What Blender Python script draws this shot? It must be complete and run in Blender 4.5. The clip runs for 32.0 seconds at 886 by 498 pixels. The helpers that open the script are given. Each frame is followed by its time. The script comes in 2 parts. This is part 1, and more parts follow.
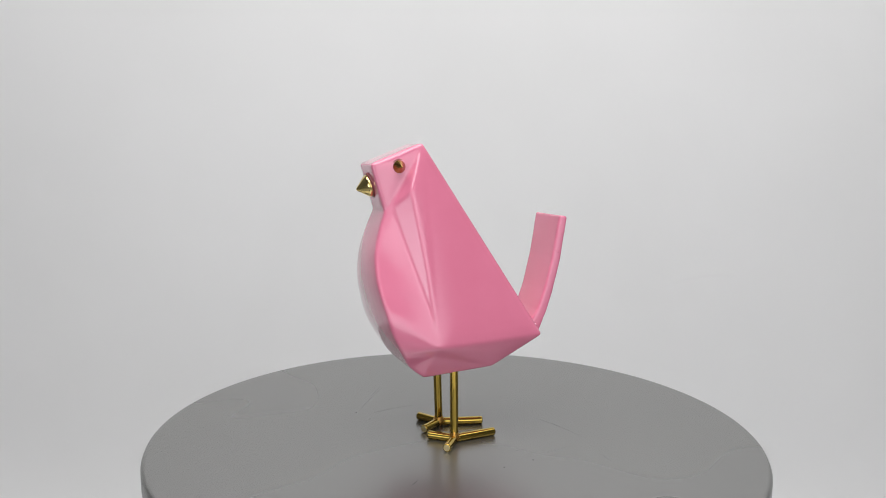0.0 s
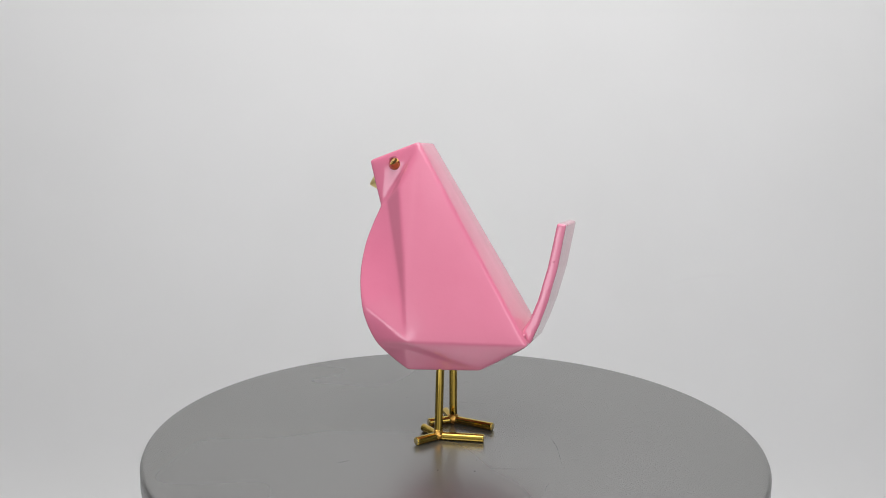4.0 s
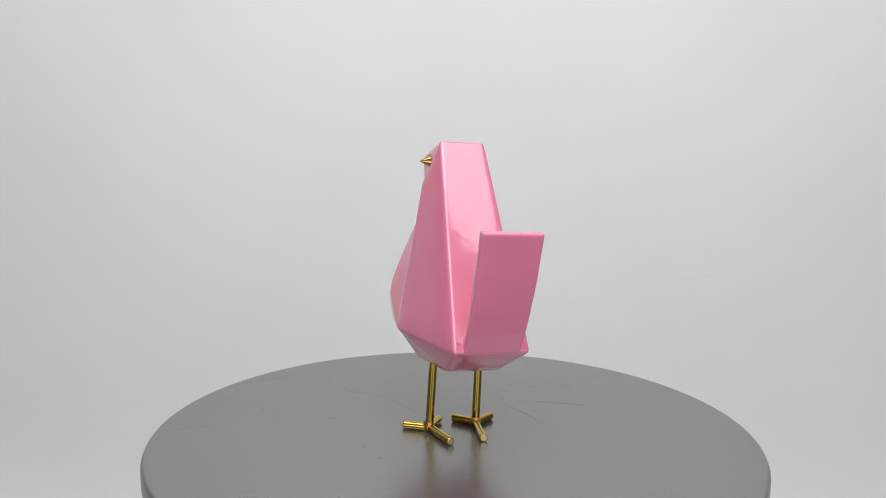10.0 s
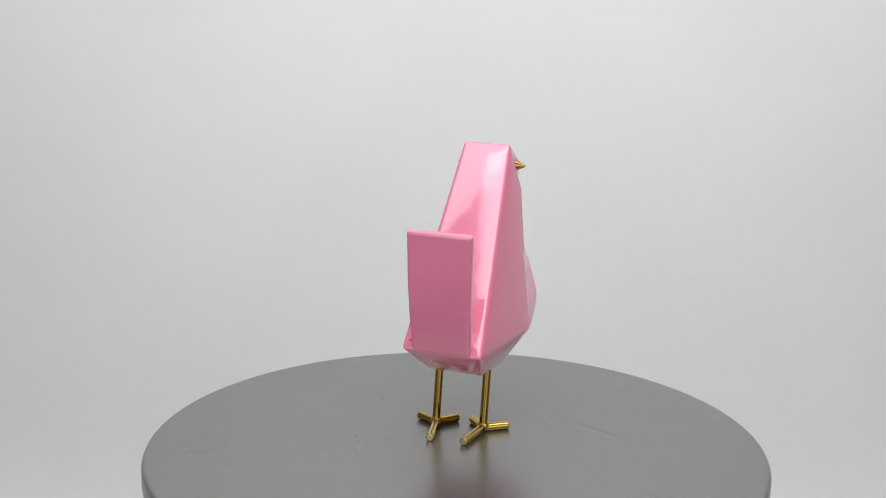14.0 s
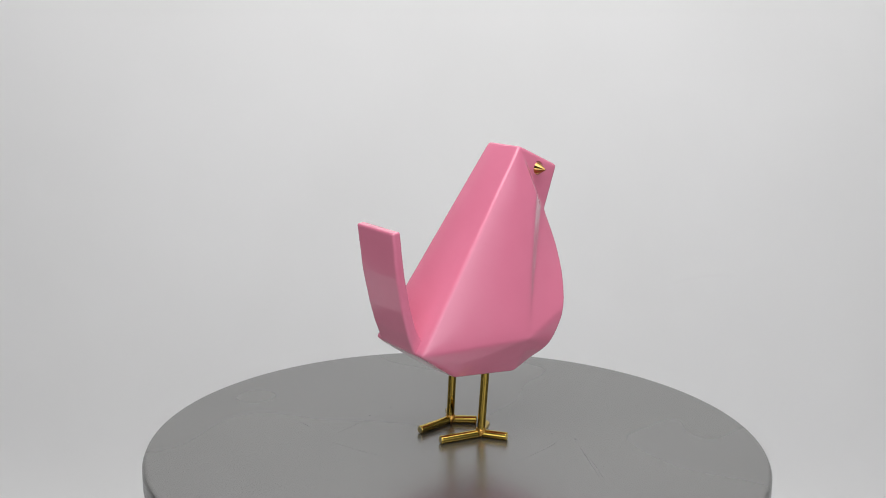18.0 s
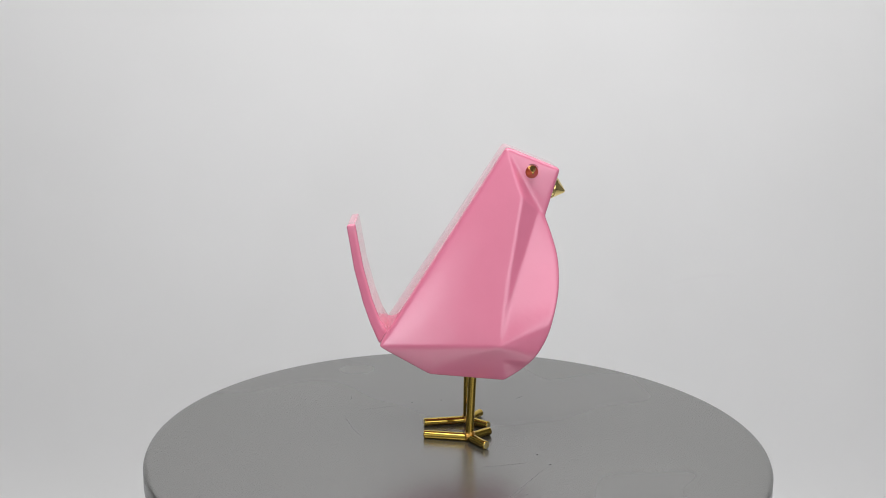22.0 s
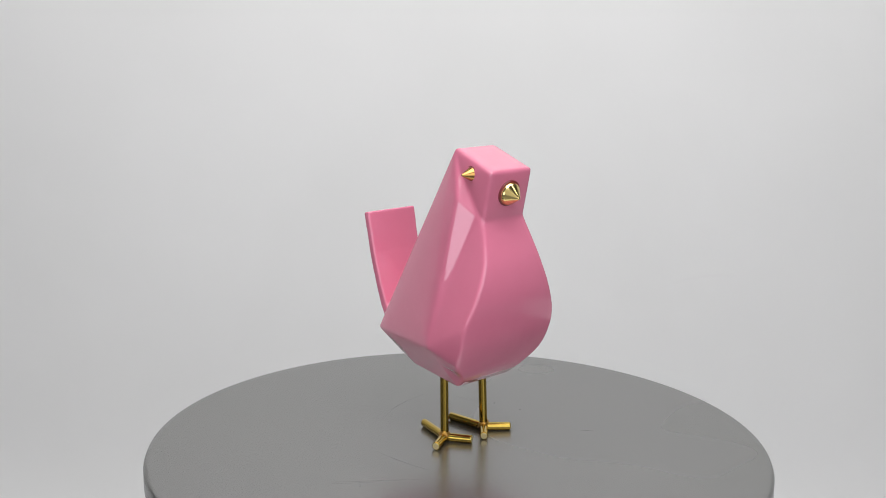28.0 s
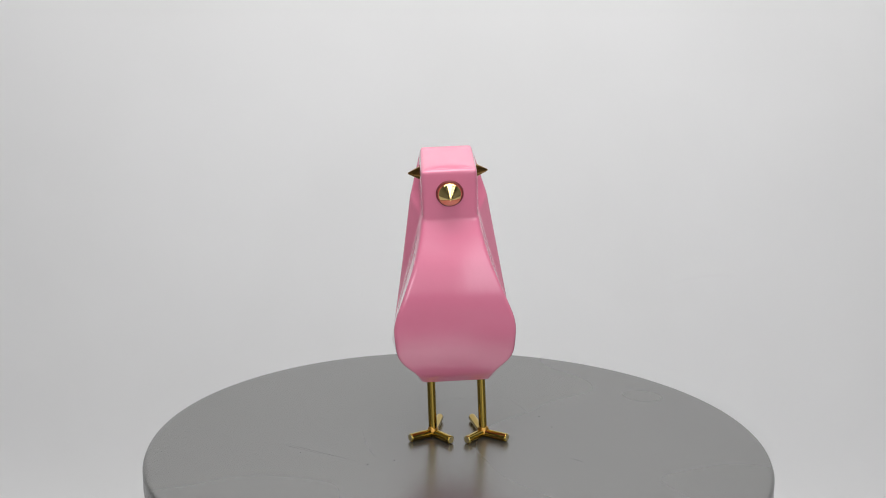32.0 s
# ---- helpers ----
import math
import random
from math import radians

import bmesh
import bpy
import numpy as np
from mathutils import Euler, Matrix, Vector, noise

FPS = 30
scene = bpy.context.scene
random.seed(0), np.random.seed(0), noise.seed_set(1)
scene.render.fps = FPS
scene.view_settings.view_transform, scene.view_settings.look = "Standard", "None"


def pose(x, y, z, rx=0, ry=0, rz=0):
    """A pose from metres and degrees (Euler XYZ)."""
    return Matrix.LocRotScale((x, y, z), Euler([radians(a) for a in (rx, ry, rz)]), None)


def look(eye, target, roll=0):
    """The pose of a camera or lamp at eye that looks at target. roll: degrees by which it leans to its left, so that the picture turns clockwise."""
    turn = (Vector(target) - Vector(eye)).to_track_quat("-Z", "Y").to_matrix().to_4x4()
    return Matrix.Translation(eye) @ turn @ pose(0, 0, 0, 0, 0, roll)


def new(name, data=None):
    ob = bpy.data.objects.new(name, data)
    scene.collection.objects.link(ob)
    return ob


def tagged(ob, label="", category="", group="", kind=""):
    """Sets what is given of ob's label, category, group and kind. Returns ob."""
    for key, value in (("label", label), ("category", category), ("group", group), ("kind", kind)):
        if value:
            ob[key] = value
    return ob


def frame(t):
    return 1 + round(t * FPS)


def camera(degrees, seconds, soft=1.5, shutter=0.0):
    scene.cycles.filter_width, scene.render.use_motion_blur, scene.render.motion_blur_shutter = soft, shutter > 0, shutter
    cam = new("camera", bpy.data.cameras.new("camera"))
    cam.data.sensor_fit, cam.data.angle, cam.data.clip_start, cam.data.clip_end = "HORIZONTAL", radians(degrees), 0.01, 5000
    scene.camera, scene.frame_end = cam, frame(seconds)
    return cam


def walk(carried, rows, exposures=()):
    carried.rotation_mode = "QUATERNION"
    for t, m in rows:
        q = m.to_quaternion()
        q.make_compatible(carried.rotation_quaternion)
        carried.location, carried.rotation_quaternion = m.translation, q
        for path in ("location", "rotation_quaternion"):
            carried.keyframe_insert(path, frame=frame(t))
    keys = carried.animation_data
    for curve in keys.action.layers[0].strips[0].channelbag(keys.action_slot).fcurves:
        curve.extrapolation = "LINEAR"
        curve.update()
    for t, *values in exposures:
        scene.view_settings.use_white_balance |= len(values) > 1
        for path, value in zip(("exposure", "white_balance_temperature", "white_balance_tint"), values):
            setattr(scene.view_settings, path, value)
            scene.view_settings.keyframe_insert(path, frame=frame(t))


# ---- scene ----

# ---------------------------------------------------------------- camera
cam = camera(51.68, 32.0, soft=1.0)
EYE = Vector((0.0, -0.75, 0.2785))
PITCH, YAW = radians(9.064), radians(-1.036)
AIM = EYE + Vector((math.sin(YAW) * math.cos(PITCH), math.cos(YAW) * math.cos(PITCH), -math.sin(PITCH)))
STILL = look(EYE, AIM, 0.636)
walk(cam, [(0.0, STILL), (32.0, STILL)])

# ---------------------------------------------------------------- light
scene.view_settings.exposure = 0.155
world = bpy.data.worlds.new("studio_air")
scene.world = world
world.use_nodes = True
world.node_tree.nodes["Background"].inputs["Color"].default_value = (0.96, 0.97, 1.0, 1)
world.node_tree.nodes["Background"].inputs["Strength"].default_value = 0.15


def softbox(name, eye, target, wide, high, watts, colour=(1, 1, 1)):
    data = bpy.data.lights.new(name, "AREA")
    data.shape, data.size, data.size_y = "RECTANGLE", wide, high
    data.energy, data.color = watts, colour
    ob = new(name, data)
    ob.matrix_world = look(eye, target)
    return ob


def feathered(lamp, left, right, low, high, floor=0.0):
    """A diffuser that fades towards its edges: shares of the width and height over which it falls off."""
    data = lamp.data
    data.use_nodes = True
    nodes, links = data.node_tree.nodes, data.node_tree.links
    geo = nodes.new("ShaderNodeNewGeometry")
    sep = nodes.new("ShaderNodeSeparateXYZ")
    links.new(geo.outputs["Parametric"], sep.inputs["Vector"])
    total = None
    for axis, a, b in (("X", 0.0, left), ("X", 1.0, 1 - right), ("Y", 0.0, low), ("Y", 1.0, 1 - high)):
        step = nodes.new("ShaderNodeMapRange")
        step.interpolation_type = "SMOOTHSTEP"
        step.inputs["From Min"].default_value, step.inputs["From Max"].default_value = min(a, b), max(a, b)
        step.inputs["To Min"].default_value, step.inputs["To Max"].default_value = (floor, 1) if a < b else (1, floor)
        links.new(sep.outputs[axis], step.inputs["Value"])
        if total is None:
            total = step.outputs["Result"]
        else:
            mul = nodes.new("ShaderNodeMath")
            mul.operation = "MULTIPLY"
            links.new(total, mul.inputs[0])
            links.new(step.outputs["Result"], mul.inputs[1])
            total = mul.outputs["Value"]
    links.new(total, nodes["Emission"].inputs["Strength"])
    return lamp


feathered(softbox("overhead_softbox", (-0.03, -0.75, 1.18), (-0.03, 0.0, 0.2), 0.74, 0.78, 7.0), 0.12, 0.05, 0.10, 0.06)
# diffusers on both sides of the camera and a weaker one above it, fading towards the floor
COOL = (0.92, 0.94, 1.0)
for x0, x1, z0, z1, watts, fade in ((-1.08, -0.28, -0.32, 0.44, 4.9, (0.04, 0.28, 0.30, 0.35)),
                                    (0.08, 1.75, -0.42, 0.95, 10.6, (0.12, 0.45, 0.45, 0.25)),
                                    (-0.42, 0.06, 0.46, 1.12, 0.5, (0.40, 0.20, 0.55, 0.40))):
    x, z = (x0 + x1) / 2, (z0 + z1) / 2
    feathered(softbox("side_softbox", (x, -1.10, z), (x, 0.0, z), x1 - x0, z1 - z0, watts, COOL), *fade)
# unseen panel behind the camera, added to lift the front-facing facets
softbox("front_fill", (0.0, -2.35, 0.5), (0, 0.0, 0.2), 3.0, 2.0, 8.5, (1.0, 0.985, 0.955))
# added lamp out of view: brightens the upper backdrop that the head mirrors
softbox("wall_fill", (0.0, 0.82, 1.70), (0, 1.1, 1.35), 1.6, 0.15, 3.4)
softbox("backdrop_softbox", (0.06, -0.10, 1.76), (0.06, 0.9, -0.60), 2.4, 1.3, 31.5, (1.0, 0.99, 0.978))


# ---------------------------------------------------------------- materials
def mat(name, colour, rough=0.5, metal=0.0, coat=0.0, coat_rough=0.05):
    m = bpy.data.materials.new(name)
    m.use_nodes = True
    b = m.node_tree.nodes["Principled BSDF"]
    b.inputs["Base Color"].default_value = (*colour, 1)
    b.inputs["Roughness"].default_value = rough
    b.inputs["Metallic"].default_value = metal
    b.inputs["Coat Weight"].default_value = coat
    b.inputs["Coat Roughness"].default_value = coat_rough
    return m, m.node_tree.nodes, m.node_tree.links, b


def noise_node(nodes, links, scale, detail=4.0, rough=0.5, stretch=(1, 1, 1)):
    tc = nodes.new("ShaderNodeTexCoord")
    mp = nodes.new("ShaderNodeMapping")
    mp.inputs["Scale"].default_value = stretch
    n = nodes.new("ShaderNodeTexNoise")
    n.inputs["Scale"].default_value, n.inputs["Detail"].default_value, n.inputs["Roughness"].default_value = scale, detail, rough
    links.new(tc.outputs["Object"], mp.inputs["Vector"])
    links.new(mp.outputs["Vector"], n.inputs["Vector"])
    return n.outputs["Fac"]


def ramp(nodes, links, fac, a, b, lo=0.35, hi=0.65):
    r = nodes.new("ShaderNodeMapRange")
    r.inputs["From Min"].default_value, r.inputs["From Max"].default_value = lo, hi
    r.inputs["To Min"].default_value, r.inputs["To Max"].default_value = a, b
    links.new(fac, r.inputs["Value"])
    return r.outputs["Result"]


def mix_colour(nodes, links, fac, a, b):
    x = nodes.new("ShaderNodeMix")
    x.data_type = "RGBA"
    x.inputs["A"].default_value, x.inputs["B"].default_value = (*a, 1), (*b, 1)
    links.new(fac, x.inputs["Factor"])
    return x.outputs["Result"]


def bump(nodes, links, fac, strength, distance, normal=None):
    n = nodes.new("ShaderNodeBump")
    n.inputs["Strength"].default_value, n.inputs["Distance"].default_value = strength, distance
    links.new(fac, n.inputs["Height"])
    if normal is not None:
        links.new(normal, n.inputs["Normal"])
    return n.outputs["Normal"]


def pink_lacquer():
    m, n, l, b = mat("pink_lacquer", (0.80, 0.235, 0.36), 0.26, 0.0, 1.0, 0.014)
    b.inputs["Coat IOR"].default_value = 1.62
    b.inputs["Specular IOR Level"].default_value = 0.3
    wide = noise_node(n, l, 14, 3)
    l.new(mix_colour(n, l, ramp(n, l, wide, 0, 1), (0.676, 0.180, 0.288), (0.696, 0.194, 0.306)), b.inputs["Base Color"])
    peel = noise_node(n, l, 420, 2)
    wave = noise_node(n, l, 45, 2)
    nn = bump(n, l, wave, 0.10, 0.002)
    nn = bump(n, l, peel, 0.10, 0.0004, nn)
    l.new(nn, b.inputs["Normal"])
    l.new(nn, b.inputs["Coat Normal"])
    return m


def gold(name, colour, rough):
    m, n, l, b = mat(name, colour, rough, 1.0)
    f = noise_node(n, l, 120, 3)
    l.new(ramp(n, l, f, rough * 0.85, rough * 1.15), b.inputs["Roughness"])
    return m


def disc_paint():
    m, n, l, b = mat("grey_satin_metal", (0.066, 0.066, 0.062), 0.27)
    b.inputs["IOR"].default_value = 2.9
    f = noise_node(n, l, 5, 2)
    l.new(mix_colour(n, l, ramp(n, l, f, 0, 1), (0.056, 0.056, 0.052), (0.063, 0.063, 0.058)), b.inputs["Base Color"])
    l.new(ramp(n, l, noise_node(n, l, 3, 2), 0.25, 0.29, 0.2, 0.8), b.inputs["Roughness"])
    return m


def paper():
    m, n, l, b = mat("white_backdrop_paper", (0.80, 0.80, 0.80), 0.85)
    f = noise_node(n, l, 2.2, 3)
    l.new(mix_colour(n, l, ramp(n, l, f, 0, 1), (0.785, 0.785, 0.785), (0.81, 0.81, 0.812)), b.inputs["Base Color"])
    l.new(bump(n, l, noise_node(n, l, 3.0, 3), 0.25, 0.02), b.inputs["Normal"])
    return m


PINK = pink_lacquer()
GOLD = gold("polished_gold", (0.86, 0.67, 0.27), 0.10)
# eye gold, its colour darkened for the pink and dim room it mirrors
SHADED_GOLD = gold("shaded_gold", (0.46, 0.26, 0.085), 0.09)
BRASS = gold("gold_rod", (0.49, 0.34, 0.070), 0.09)
CUT = gold("sawn_brass", (0.74, 0.62, 0.34), 0.38)
SEAM = mat("dark_red_glue", (0.18, 0.025, 0.025), 0.3)[0]
WELD = gold("bronze_weld", (0.55, 0.30, 0.07), 0.30)
DISC = disc_paint()
PAPER = paper()
# greys of the unseen room, set for what the bird mirrors and for bounce
ROOM = mat("grey_room_shell", (0.28, 0.28, 0.28), 0.9)[0]
FLOORING = mat("grey_bounce_floor", (0.45, 0.45, 0.45), 0.7)[0]
DARK = mat("black_plastic", (0.03, 0.03, 0.03), 0.5)[0]
SCRATCH = mat("dark_scratch", (0.07, 0.065, 0.08), 0.5)[0]
FAINT = mat("faint_scratch", (0.27, 0.267, 0.273), 0.40, 0.7)[0]


# ---------------------------------------------------------------- mesh helpers
MM = 0.001


def V(x, y, z):
    return Vector((x, y, z)) * MM


def mesh_from(bm, name, material, smooth=True):
    bmesh.ops.recalc_face_normals(bm, faces=bm.faces[:])
    me = bpy.data.meshes.new(name)
    bm.to_mesh(me)
    bm.free()
    me.materials.append(material)
    for poly in me.polygons:
        poly.use_smooth = smooth
    return me


def part(name, bm, material, parent=None, label="", at=None, smooth=True):
    ob = new(name, mesh_from(bm, name, material, smooth))
    ob.parent = parent
    if at is not None:
        ob.matrix_basis = at
    return tagged(ob, label)


def lathe(profile, steps=96):
    """A body turned about z; profile: (radius, height) from bottom to top."""
    bm = bmesh.new()
    rings = []
    for r, z in profile:
        if r < 1e-6:
            rings.append([bm.verts.new((0, 0, z))])
        else:
            rings.append([bm.verts.new((r * math.cos(2 * math.pi * k / steps), r * math.sin(2 * math.pi * k / steps), z)) for k in range(steps)])
    for a, b in zip(rings, rings[1:]):
        for k in range(steps):
            j = (k + 1) % steps
            if len(a) == 1:
                bm.faces.new((a[0], b[j], b[k]))
            elif len(b) == 1:
                bm.faces.new((a[k], a[j], b[0]))
            else:
                bm.faces.new((a[k], a[j], b[j], b[k]))
    return bm


def crisp(ob, width, segments=3, angle=25):
    mod = ob.modifiers.new("rounded_edges", "BEVEL")
    mod.width, mod.segments, mod.limit_method, mod.angle_limit = width, segments, "ANGLE", radians(angle)
    ob.modifiers.new("even_shading", "WEIGHTED_NORMAL").keep_sharp = True
    return ob


def cast(ob, grain, rounds):
    """Edges softened as on a lacquered casting."""
    mod = ob.modifiers.new("casting", "REMESH")
    mod.mode, mod.voxel_size, mod.use_smooth_shade = "VOXEL", grain, True
    soft = ob.modifiers.new("lacquer", "SMOOTH")
    soft.factor, soft.iterations = 0.5, rounds
    coat = ob.modifiers.new("coats", "DISPLACE")
    coat.strength, coat.mid_level = 0.0005, 0.0
    return ob


# ---------------------------------------------------------------- studio
# soft creases in the sheet: x and z of the start, run, bow and rise of each, and its relief
CREASES = ((0.370, -0.116, 0.200, 0.044, 0.053, 0.0008), (0.545, -0.076, 0.070, -0.006, 0.050, 0.0006),
           (-0.392, -0.162, 0.036, 0.004, 0.052, 0.0005), (0.545, -0.255, 0.080, 0.008, 0.032, 0.0006))


def relief(x, z):
    """How far the sheet stands out at x, z: steep under a crease, gentle above it."""
    out = 0.0
    for x0, z0, run, bow, lift, deep in CREASES:
        u = (x - x0) / run
        if 0 < u < 1:
            o = z - (z0 + lift * u + bow * 2 * u * (1 - u))
            out += deep * math.sin(math.pi * u) ** 0.8 * math.exp(-(o / (0.003 if o < 0 else 0.016)) ** 2)
    return out


def sweep_sheet():
    """One seamless sheet: up the wall, round the cove and along the floor; closer woven where it is creased."""
    line = [(y, -0.80) for y in (0.0, 0.2, 0.4, 0.6)]
    line += [(0.75 + 0.35 * math.sin(a), -0.45 - 0.35 * math.cos(a)) for a in (k * math.pi / 2 / 14 for k in range(15))]
    line += [(1.10, z) for z in [-0.36] + [-0.30 + 0.003 * k for k in range(101)] + [0.1, 0.3, 0.6, 0.9, 1.3, 1.8]]
    bm = bmesh.new()
    cols = [-2.4 + 0.2 * k for k in range(10)] + [-0.46 + 0.008 * k for k in range(146)] + [0.8 + 0.2 * k for k in range(9)]
    grid = [[bm.verts.new((x, y - relief(x, z), z)) for x in cols] for y, z in line]
    for a, b in zip(grid, grid[1:]):
        for k in range(len(cols) - 1):
            bm.faces.new((a[k], a[k + 1], b[k + 1], b[k]))
    return bm


backdrop = part("backdrop", sweep_sheet(), PAPER)
backdrop.modifiers.new("sheet", "SOLIDIFY").thickness = 0.003
tagged(backdrop, "white seamless studio backdrop paper with faint creases", "backdrop", kind="structure")


def slab(x0, x1, y0, y1, z0, z1):
    bm = bmesh.new()
    bmesh.ops.create_cube(bm, size=1, matrix=Matrix.Translation(((x0 + x1) / 2, (y0 + y1) / 2, (z0 + z1) / 2)) @ Matrix.Diagonal((x1 - x0, y1 - y0, z1 - z0, 1)))
    return bm


# unseen shell added round the set to shape reflections and bounced light
for nm, box in (("wall_west", (-2.6, -2.5, -2.6, 1.4, -0.9, 1.9)), ("wall_east", (2.5, 2.6, -2.6, 1.4, -0.9, 1.9)),
                ("wall_south", (-2.5, 2.5, -2.6, -2.5, -0.9, 1.9)), ("wall_north", (-2.5, 2.5, 1.3, 1.4, -0.9, 1.9)),
                ("ceiling", (-2.6, 2.6, -2.6, 1.4, 1.9, 2.0)), ("floor", (-2.6, 2.6, -2.6, 1.4, -1.0, -0.9))):
    tagged(part(nm, slab(*box), FLOORING if nm == "floor" else ROOM, smooth=False), "unseen plain grey " + nm.split("_")[0], nm.split("_")[0], kind="structure")


# ---------------------------------------------------------------- turntable
SPIN = 8.940            # degrees per second, clockwise from above
PIVOT = Vector((-0.0007, 0.0011, 0.0))
R = 0.25685


def scratch_mesh(line, wide):
    """A thin broken scratch that tapers out at both ends."""
    bm = bmesh.new()
    pts = [Vector((x, y, 0)) * MM for x, y in line]
    rng = random.Random(round(line[0][0] * 10))
    trail = []
    for a, b in zip(pts, pts[1:]):
        trail += [a.lerp(b, k / 10) for k in range(10)]
    trail.append(pts[-1])
    # round the corners off
    for _ in range(6):
        trail = [trail[0]] + [(a + b + c) / 3 for a, b, c in zip(trail, trail[1:], trail[2:])] + [trail[-1]]
    rails = []
    for k, c in enumerate(trail):
        d = (trail[min(k + 1, len(trail) - 1)] - trail[max(k - 1, 0)]).normalized()
        n = Vector((-d.y, d.x, 0)) * wide * MM * 0.5 * (0.12 + 0.88 * math.sin(math.pi * (k + 0.3) / (len(trail) - 0.4))) * rng.uniform(0.35, 1.2)
        rails.append([bm.verts.new(c + n + V(0, 0, 0.03)), bm.verts.new(c + V(0, 0, 0.09)), bm.verts.new(c - n + V(0, 0, 0.03))])
    for a, b in zip(rails, rails[1:]):
        if rng.random() > 0.05:
            bm.faces.new((a[0], b[0], b[1], a[1]))
            bm.faces.new((a[1], b[1], b[2], a[2]))
    return bm


def turntable():
    top = new("turntable")
    tagged(top, "grey satin metal turntable disc with fine scratches, turning", "turntable")
    ecc = Vector((0.0013 * math.cos(radians(250)), 0.0013 * math.sin(radians(250)), 0))
    disc = part("disc", lathe([(0, -0.022), (R - 0.004, -0.022), (R - 0.001, -0.020), (R, -0.016), (R, -0.004), (R - 0.0012, -0.0012), (R - 0.004, 0.0), (R * 0.5, 0.0), (0, 0.0)], 160), DISC, top, at=Matrix.Translation(ecc))
    crisp(disc, 0.0004, 1, 40)
    marks = (((52, -58), (76, -43.5), (99, -24.5)), ((107, -6), (87, 22), (72, 37.5)), ((-21.5, 78), (-49, 63.5), (-66, 52.5), (-75, 45)),
             ((-88, 56), (-80, 92), (-73, 123)), ((-83, 88), (-79.5, 106), (-75.5, 124.6)), ((-32, -114), (-30, -109), (-28, -104)),
             ((118.6, -45), (119.8, -52.4), (124.6, -61.3)))
    for line, wide in zip(marks, (0.6, 0.65, 0.65, 0.6, 0.5, 0.9, 0.6)):
        part("scratch", scratch_mesh(line, wide), SCRATCH if wide > 0.8 else FAINT, top)
    for x, y, r in ((38, -76, 0.8), (61.5, -60, 0.9), (50, -41, 0.6), (-77, 28, 0.9), (-91, 45, 1.0), (-86, 105, 0.7)):
        part("speck", lathe([(0, 0.0), (r * MM, 0.0), (r * 0.7 * MM, 0.00008), (0, 0.0001)], 9), SCRATCH, top, at=pose(x * MM, y * MM, 0))
    part("hub", lathe([(0, -0.06), (0.09, -0.06), (0.09, -0.022), (0, -0.022)], 64), DARK, top, "black bearing hub")
    return top


def stand():
    ob = new("turntable_stand")
    tagged(ob, "black round pedestal that carries the turntable", "stand")
    part("column", lathe([(0, -0.77), (0.07, -0.77), (0.07, -0.06), (0, -0.06)], 48), DARK, ob)
    part("foot_plate", lathe([(0, -0.80), (0.16, -0.80), (0.16, -0.775), (0.15, -0.77), (0, -0.77)], 48), DARK, ob)
    return ob


table = turntable()
stand()

# ---------------------------------------------------------------- bird
HEADING = 199.06        # where it faces at the start, degrees in the turntable's space
BASE_X = 0.0096         # its feet from the turning axis, along the heading
# the casting leans a little to its right upon its legs
LEAN = Matrix.Translation(V(-9.6, -5.0, 86.25)) @ pose(0, 0, 0, 3.09, 0, 0.2) @ Matrix.Translation(V(0, 0, -86.25))

# the keel line between breast and flank, from the neck down to the belly
RIDGE = ((66, 20.1, 192.2), (72, 24, 175.9), (76.3, 29.1, 158), (76.4, 37.6, 136), (71.9, 45.4, 114.8), (67, 45.8, 98), (58.6, 42.9, 81.3), (49.5, 31.2, 67.5), (36.8, 26.4, 57))
FINE = 4


def keel():
    """The keel line as a smooth curve, FINE steps between its stations."""
    pts = [Vector(c) for c in RIDGE]
    ext = [pts[0] * 2 - pts[1]] + pts + [pts[-1] * 2 - pts[-2]]
    line = []
    for k in range(1, len(ext) - 2):
        a, b, c, d = ext[k - 1:k + 3]
        for j in range(FINE):
            u = j / FINE
            line.append(0.5 * (2 * b + (c - a) * u + (2 * a - 5 * b + 4 * c - d) * u * u + (3 * b - a - 3 * c + d) * u ** 3))
    return line + [pts[-1]]


def pillow(bm, tris, rim, swell, reach, n=14):
    """Lay a faintly swelling sheet over the triangles: flat in the middle, rolling off towards the rim."""
    edges = list(zip(rim, rim[1:] + rim[:1]))
    normal = -sum(((b - a).cross(c - a) for a, b, c in tris), Vector())
    normal.normalize()

    def off(p):
        best = 1.0
        for a, b in edges:
            d = b - a
            u = max(0.0, min(1.0, (p - a).dot(d) / d.length_squared))
            best = min(best, (p - a - d * u).length)
        return p + normal * swell * (1 - math.exp(-best / reach))
    for a, b, c in tris:
        rows = [[bm.verts.new(off(a + (b - a) * (i - j) / n + (c - a) * j / n)) for j in range(i + 1)] for i in range(n + 1)]
        for i in range(n):
            for j in range(i + 1):
                bm.faces.new((rows[i][j], rows[i + 1][j], rows[i + 1][j + 1]))
                if j < i:
                    bm.faces.new((rows[i][j], rows[i + 1][j + 1], rows[i][j + 1]))


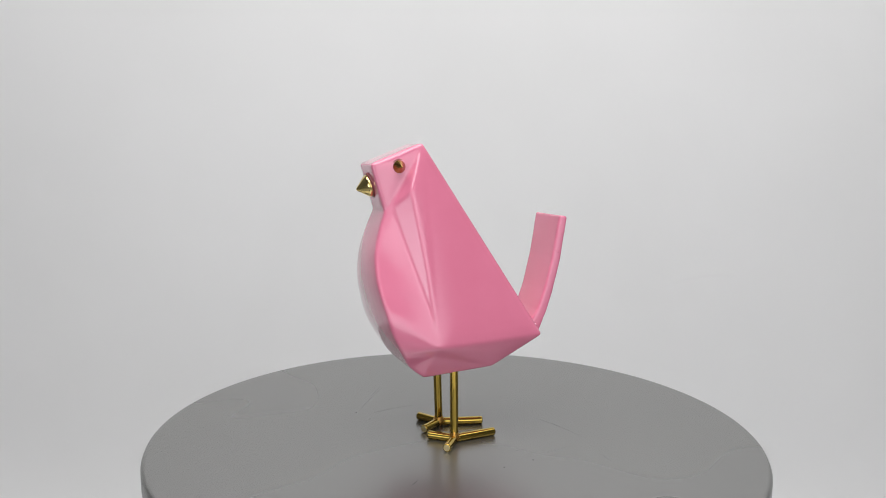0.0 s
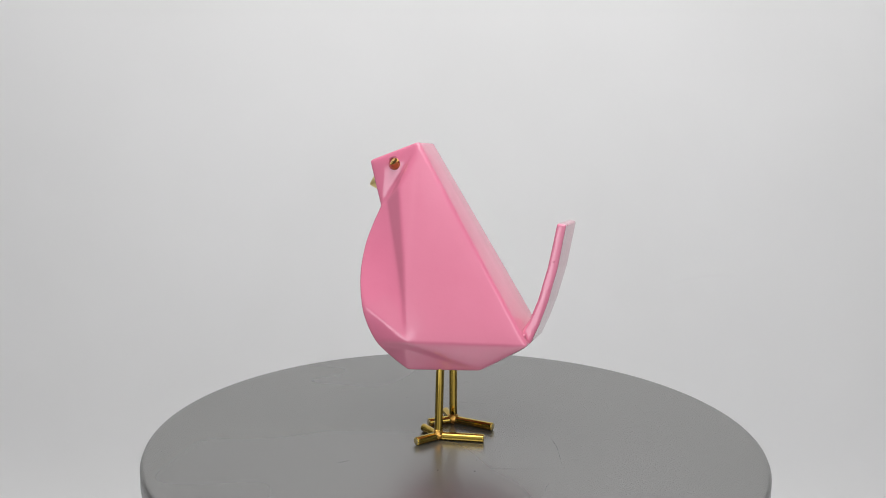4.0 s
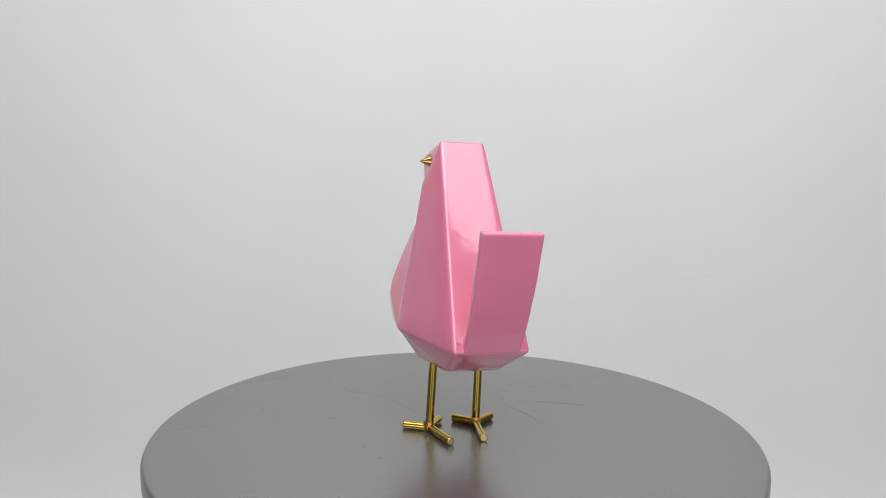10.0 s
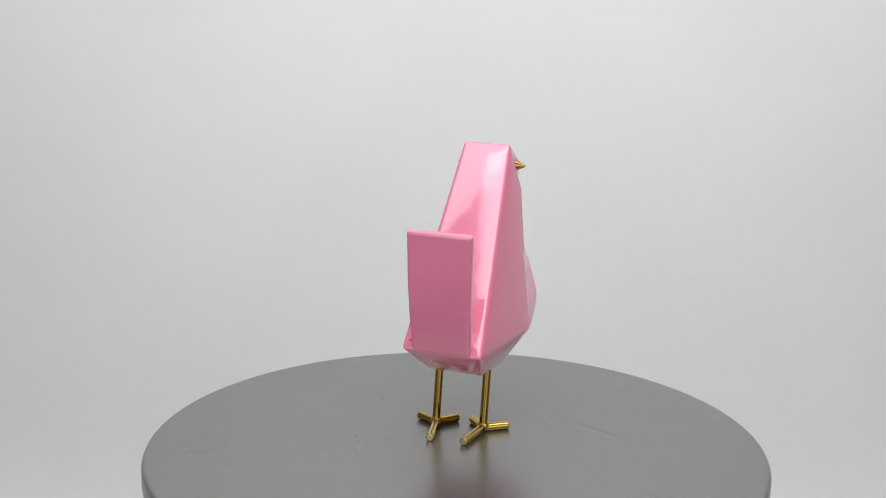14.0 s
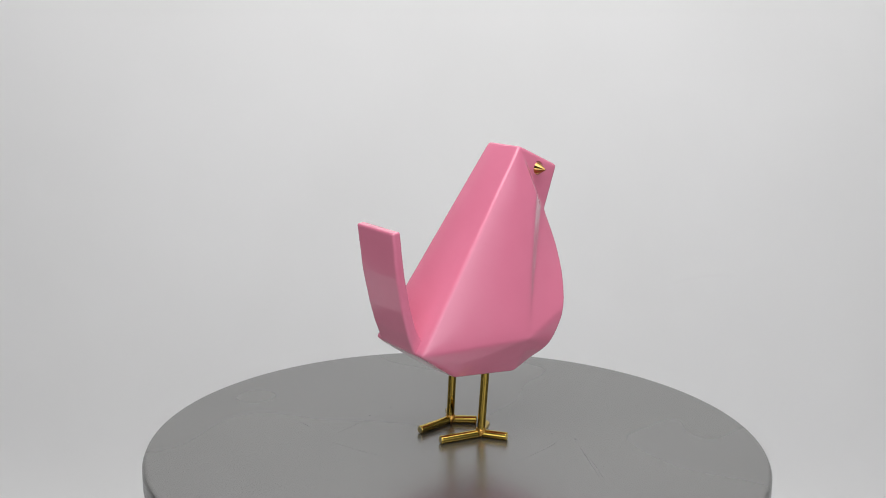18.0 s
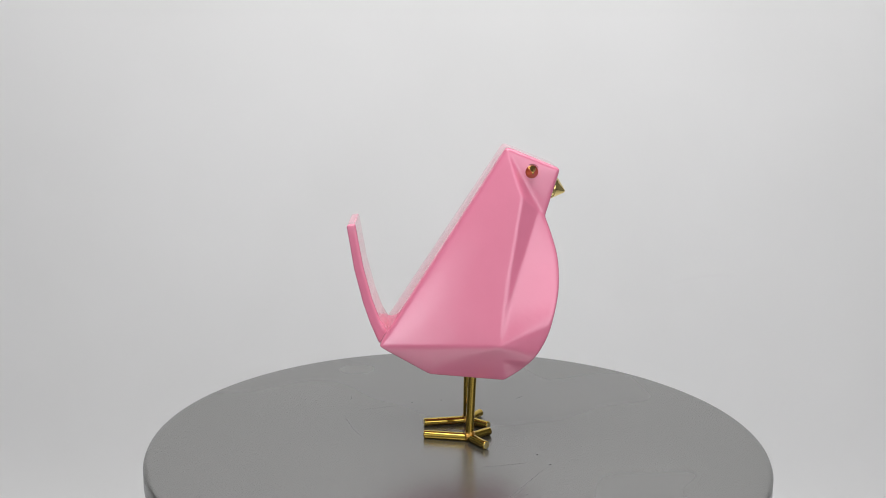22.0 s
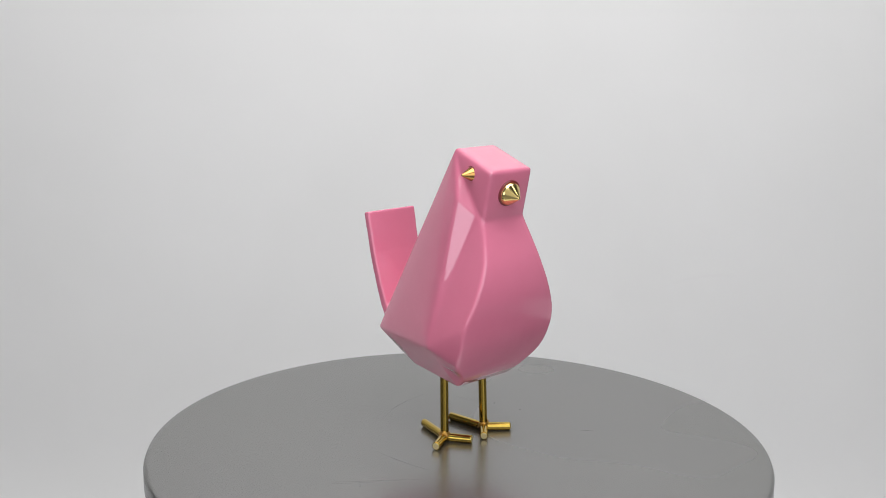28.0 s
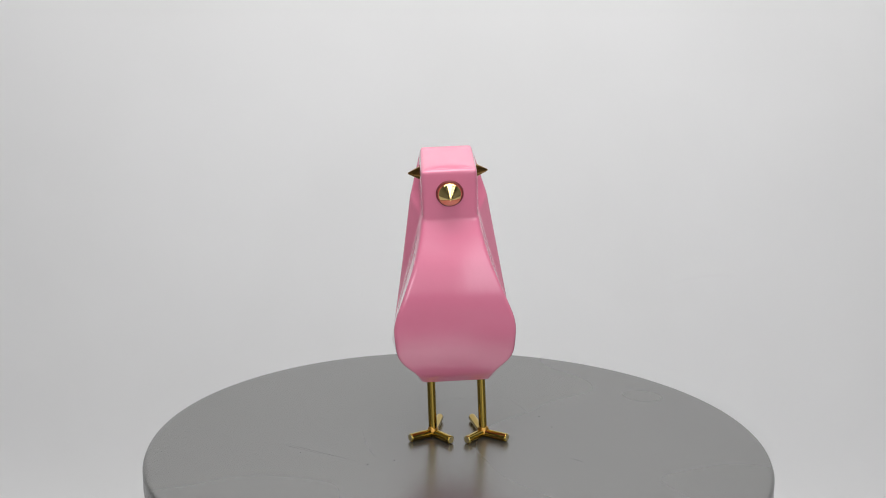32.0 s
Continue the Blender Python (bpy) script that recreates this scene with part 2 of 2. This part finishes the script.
def body_mesh():
    bm = bmesh.new()
    side = {}
    line = keel()
    last = len(line) - 1
    at_crease, at_low = 4 * FINE, 6 * FINE
    for s in (1, -1):
        q = {}
        for key, co in dict(tf=(76.5, 20.1, 229.4), tb=(34.6, 19.3, 245.8), c=(42.2, 21.2, 230), wt=(47, 29.4, 209.2),
                            v0=(59.8, 21.8, 196), wm=(37.3, 39.6, 147), wing=(30.3, 49.5, 85.2 if s > 0 else 92.5),
                            dent=(33.5, 43.2 if s > 0 else 41.4, 78.5 if s > 0 else 80), rear=(-64.5, 31.6, 87), bm=(-23.5, 22.3 if s > 0 else 23.8, 61)).items():
            q[key] = V(co[0], co[1] * s, co[2])
        q["r"] = [V(c.x, c.y * s, c.z) for c in line]
        side[s] = q
        r = q["r"]

        def f(*pts):
            vs = [bm.verts.new(p) for p in pts]
            bm.faces.new(vs if s > 0 else vs[::-1])

        def sheet(tris, rim, swell, reach, n=14):
            if s < 0:
                tris = [t[::-1] for t in tris]
            pillow(bm, [[q[k] if isinstance(k, str) else r[k] for k in t] for t in tris], [q[k] if isinstance(k, str) else r[k] for k in rim], swell, reach, n)
        sheet([("tf", "tb", "c"), ("tf", "c", 0)], ["tf", "tb", "c", 0], 0.7 * MM, 5 * MM)
        f(q["tb"], q["wt"], q["c"])
        f(q["c"], q["wt"], q["v0"])
        f(q["c"], q["v0"], r[0])
        # wing panel
        sheet([("tb", "wm", "wt"), ("tb", "wing", "wm"), ("tb", "rear", "wing")], ["tb", "rear", "wing", "wm", "wt"], 1.2 * MM, 9 * MM, 22)
        # the step from the wing's front edge down to the valley beside the flank
        rows, m = [], 6
        edge = []
        for k in range(at_crease + 1):
            u = k / at_crease
            arch = math.sin(math.pi * u)
            low = q["v0"].lerp(q["wing"], u) + V(-2.2 * arch * u, s * arch * (1.7 * u - 1.1 * (1 - u) + (0.4 if s < 0 else 0)), 0)
            high = q["wt"].lerp(q["wm"], 2 * u) if u < 0.5 else q["wm"].lerp(q["wing"], 2 * u - 1)
            edge.append((low, high))
            rows.append([low.lerp(r[k], j / m) + V(0.3, s, 0) * 0.35 * math.sin(math.pi * j / m) for j in range(m + 1)])
        for k in range(at_crease):
            (a, b), (c, d) = edge[k], edge[k + 1]
            f(a, b, d)
            if k < at_crease - 1:
                f(a, d, c)
            else:
                f(a, d, q["wing"])
            for j in range(m):
                f(rows[k][j], rows[k + 1][j], rows[k + 1][j + 1])
                f(rows[k][j], rows[k + 1][j + 1], rows[k][j + 1])
        low_edge = rows[-1]
        for j in range(m):
            f(low_edge[j + 1], low_edge[j], r[at_crease + 1])
        for k in range(at_crease + 1, at_low):
            f(r[k], low_edge[0], r[k + 1])
        f(r[at_low], q["wing"], q["dent"])
        for k in range(at_low, last):
            f(r[k], q["dent"], r[k + 1])
        f(q["wing"], q["bm"], q["dent"])
        f(q["dent"], q["bm"], r[last])
        sheet([("wing", "rear", "bm")], ["wing", "rear", "bm"], 1.2 * MM, 9 * MM)
    a, b = side[1], side[-1]
    pillow(bm, [(a["tf"], b["tf"], b["tb"]), (a["tf"], b["tb"], a["tb"])], [a["tf"], b["tf"], b["tb"], a["tb"]], 0.9 * MM, 6 * MM)
    pillow(bm, [(a["tf"], a["r"][0], b["r"][0]), (a["tf"], b["r"][0], b["tf"])], [a["tf"], a["r"][0], b["r"][0], b["tf"]], 0.6 * MM, 5 * MM)
    pillow(bm, [(a["tb"], b["tb"], b["rear"]), (a["tb"], b["rear"], a["rear"])], [a["tb"], b["tb"], b["rear"], a["rear"]], 1.2 * MM, 14 * MM, 22)
    pillow(bm, [(a["rear"], b["rear"], b["bm"]), (a["rear"], b["bm"], a["bm"])], [a["rear"], b["rear"], b["bm"], a["bm"]], 2.0 * MM, 8 * MM)
    bm.faces.new([bm.verts.new(p) for p in (a["bm"], b["bm"], b["r"][last], a["r"][last])])
    n = 8
    rows = []
    for k in range(last + 1):
        pa, pb = a["r"][k], b["r"][k]
        puff = 3.4 * math.sin(math.pi * k / last) ** 1.8
        rows.append([bm.verts.new(pa.lerp(pb, j / n) + V(1, 0, -0.2) * puff * 4 * (j / n) * (1 - j / n)) for j in range(n + 1)])
    for p, w in zip(rows, rows[1:]):
        for j in range(n):
            bm.faces.new((p[j], p[j + 1], w[j + 1], w[j]))
    bmesh.ops.remove_doubles(bm, verts=bm.verts[:], dist=0.00002)
    return bm


def tail_mesh():
    bm = bmesh.new()
    out = ((-90.3, 184.0, 24.8), (-84.6, 148.5, 24.3), (-77.8, 121, 23.8), (-71.8, 103, 23.4), (-65.0, 87, 23))
    inn = ((-84.2, 185.0, 24.8), (-78.0, 150.0, 24.3), (-71.0, 123.0, 23.8), (-64.8, 106, 23.4), (-55, 90, 23))
    ring = []
    for (xo, zo, w), (xi, zi, wi) in zip(out, inn):
        ring.append([bm.verts.new(V(xo, w, zo)), bm.verts.new(V(xo, -w, zo)), bm.verts.new(V(xi, -wi, zi)), bm.verts.new(V(xi, wi, zi))])
    for p, q in zip(ring, ring[1:]):
        for k in range(4):
            j = (k + 1) % 4
            bm.faces.new((p[k], p[j], q[j], q[k]))
    bm.faces.new(ring[0])
    bm.faces.new(ring[-1])
    return bm


def rod(a, b, r, chamfer=0.0006, steps=20):
    a, b = Vector(a), Vector(b)
    d = (b - a).length
    bm = lathe([(0, 0), (r - 2 * chamfer, 0), (r - chamfer, 0), (r, chamfer), (r, 2 * chamfer), (r, d - 2 * chamfer), (r, d - chamfer), (r - chamfer, d), (r - 2 * chamfer, d), (0, d)], steps)
    bmesh.ops.transform(bm, matrix=Matrix.Translation(a) @ (b - a).to_track_quat("Z", "Y").to_matrix().to_4x4(), verts=bm.verts[:])
    return bm


def ring_bead(radius, thick, height):
    """A thin bead laid round the foot of a cone."""
    bm = lathe([(radius - thick, -0.002), (radius + thick, -0.002), (radius + thick, height - thick), (radius + 0.7 * thick, height - 0.3 * thick), (radius, height), (radius - thick, height - 0.2 * thick)], 40)
    return bm


def bird():
    top = new("bird_figurine")
    tagged(top, "glossy pink faceted bird figurine on thin gold rod legs", "figurine")
    body = part("body", body_mesh(), PINK, top, "glossy pink faceted body", LEAN)
    cast(body, 0.0006, 64)
    tail = part("tail", tail_mesh(), PINK, top, "upright pink slab tail", LEAN)
    cast(tail, 0.0006, 28)
    for x, y, z, r, host in ((-82.4, 24.6, 155, 0.95, tail), (-61.3, 27.0, 94.2, 1.1, body)):
        bead = bmesh.new()
        bmesh.ops.create_icosphere(bead, subdivisions=2, radius=r * MM, matrix=Matrix.Translation(V(x, y, z)) @ Matrix.Diagonal((1, 1, 1.4, 1)))
        part("paint_bead", bead, PINK, host, "tiny bead of dried lacquer")
    spike = [(0, -3), (5.2, -3), (5.4, -2), (5.4, 0.2), (5.35, 0.6), (5.2, 0.9), (4.95, 1.1), (4.8, 1.2), (4.7, 1.35), (4.6, 1.5), (0.9, 8.6), (0.75, 8.9), (0.5, 9.2), (0, 9.4)]
    for s in (1, -1):
        at = LEAN @ Matrix.Translation(V(54.4, s * 19.9, 227.4)) @ Vector((0, s, 0)).to_track_quat("Z", "Y").to_matrix().to_4x4() @ Matrix.Scale(1.12, 4)
        eye = part("eye", lathe([(r * MM, z * MM) for r, z in spike], 40), SHADED_GOLD, top, "gold cone eye", at)
        part("seam", ring_bead(0.0053, 0.0003, 0.0014), SEAM, eye, "dark red glue seam")
    at = LEAN @ Matrix.Translation(V(72.6, 0, 212.6)) @ Vector((0.957, 0, -0.29)).to_track_quat("Z", "Y").to_matrix().to_4x4()
    cone = [(0, -3), (8.8, -3), (9.1, -2), (9.1, 1.4), (9.0, 2.4), (8.6, 3.4), (8.2, 4.0), (7.8, 4.5), (7.6, 4.7), (7.45, 4.9), (1.8, 11.2), (1.5, 11.6), (0.9, 12.1), (0, 12.5)]
    beak = part("beak", lathe([(r * MM, z * MM) for r, z in cone], 48), GOLD, top, "gold cone beak", at)
    part("seam", ring_bead(0.0095, 0.0008, 0.0016), SEAM, beak, "dark red glue seam")
    for s in (1, -1):
        j = V(0, 21.7 if s > 0 else -20.6, 3.6)
        leg = part("leg", rod(j, j + V(0 if s > 0 else 2, -3.6 if s > 0 else -3.1, 66), 0.00345), BRASS, top, "gold rod leg")
        for tx, ty in ((-37.8, 15), (18.1, 7), (13.1, 41)):
            tip = V(tx, s * ty + (0 if s > 0 else 1.1), 3.5)
            part("toe", rod(j, tip, 0.00345), BRASS, leg, "gold rod toe")
            way = (tip - j).normalized()
            part("cut_end", rod(tip - way * 0.001, tip + way * 0.00015, 0.0027, 0.0001), CUT, leg, "pale sawn end of the toe")
        bm = bmesh.new()
        bmesh.ops.create_icosphere(bm, subdivisions=3, radius=0.0049, matrix=Matrix.Translation(j + V(0, 0, 1.2)))
        for v in bm.verts:
            v.co += (v.co - j).normalized() * 0.0015 * noise.noise(v.co * 420)
            v.co.z = max(v.co.z, 0.0003)
        part("weld", bm, WELD, leg, "bronze weld joint")
    return top


figure = bird()


# ---------------------------------------------------------------- what moves
def motions():
    rows_t, rows_b = [], []
    for k in range(65):
        t = 0.5 * k
        turn = -SPIN * t
        rows_t.append((t, pose(PIVOT.x, PIVOT.y, 0, 0, 0, turn)))
        a = radians(HEADING + turn)
        rows_b.append((t, pose(BASE_X * math.cos(a), BASE_X * math.sin(a), 0, 0, 0, HEADING + turn)))
    walk(table, rows_t)
    walk(figure, rows_b)


motions()
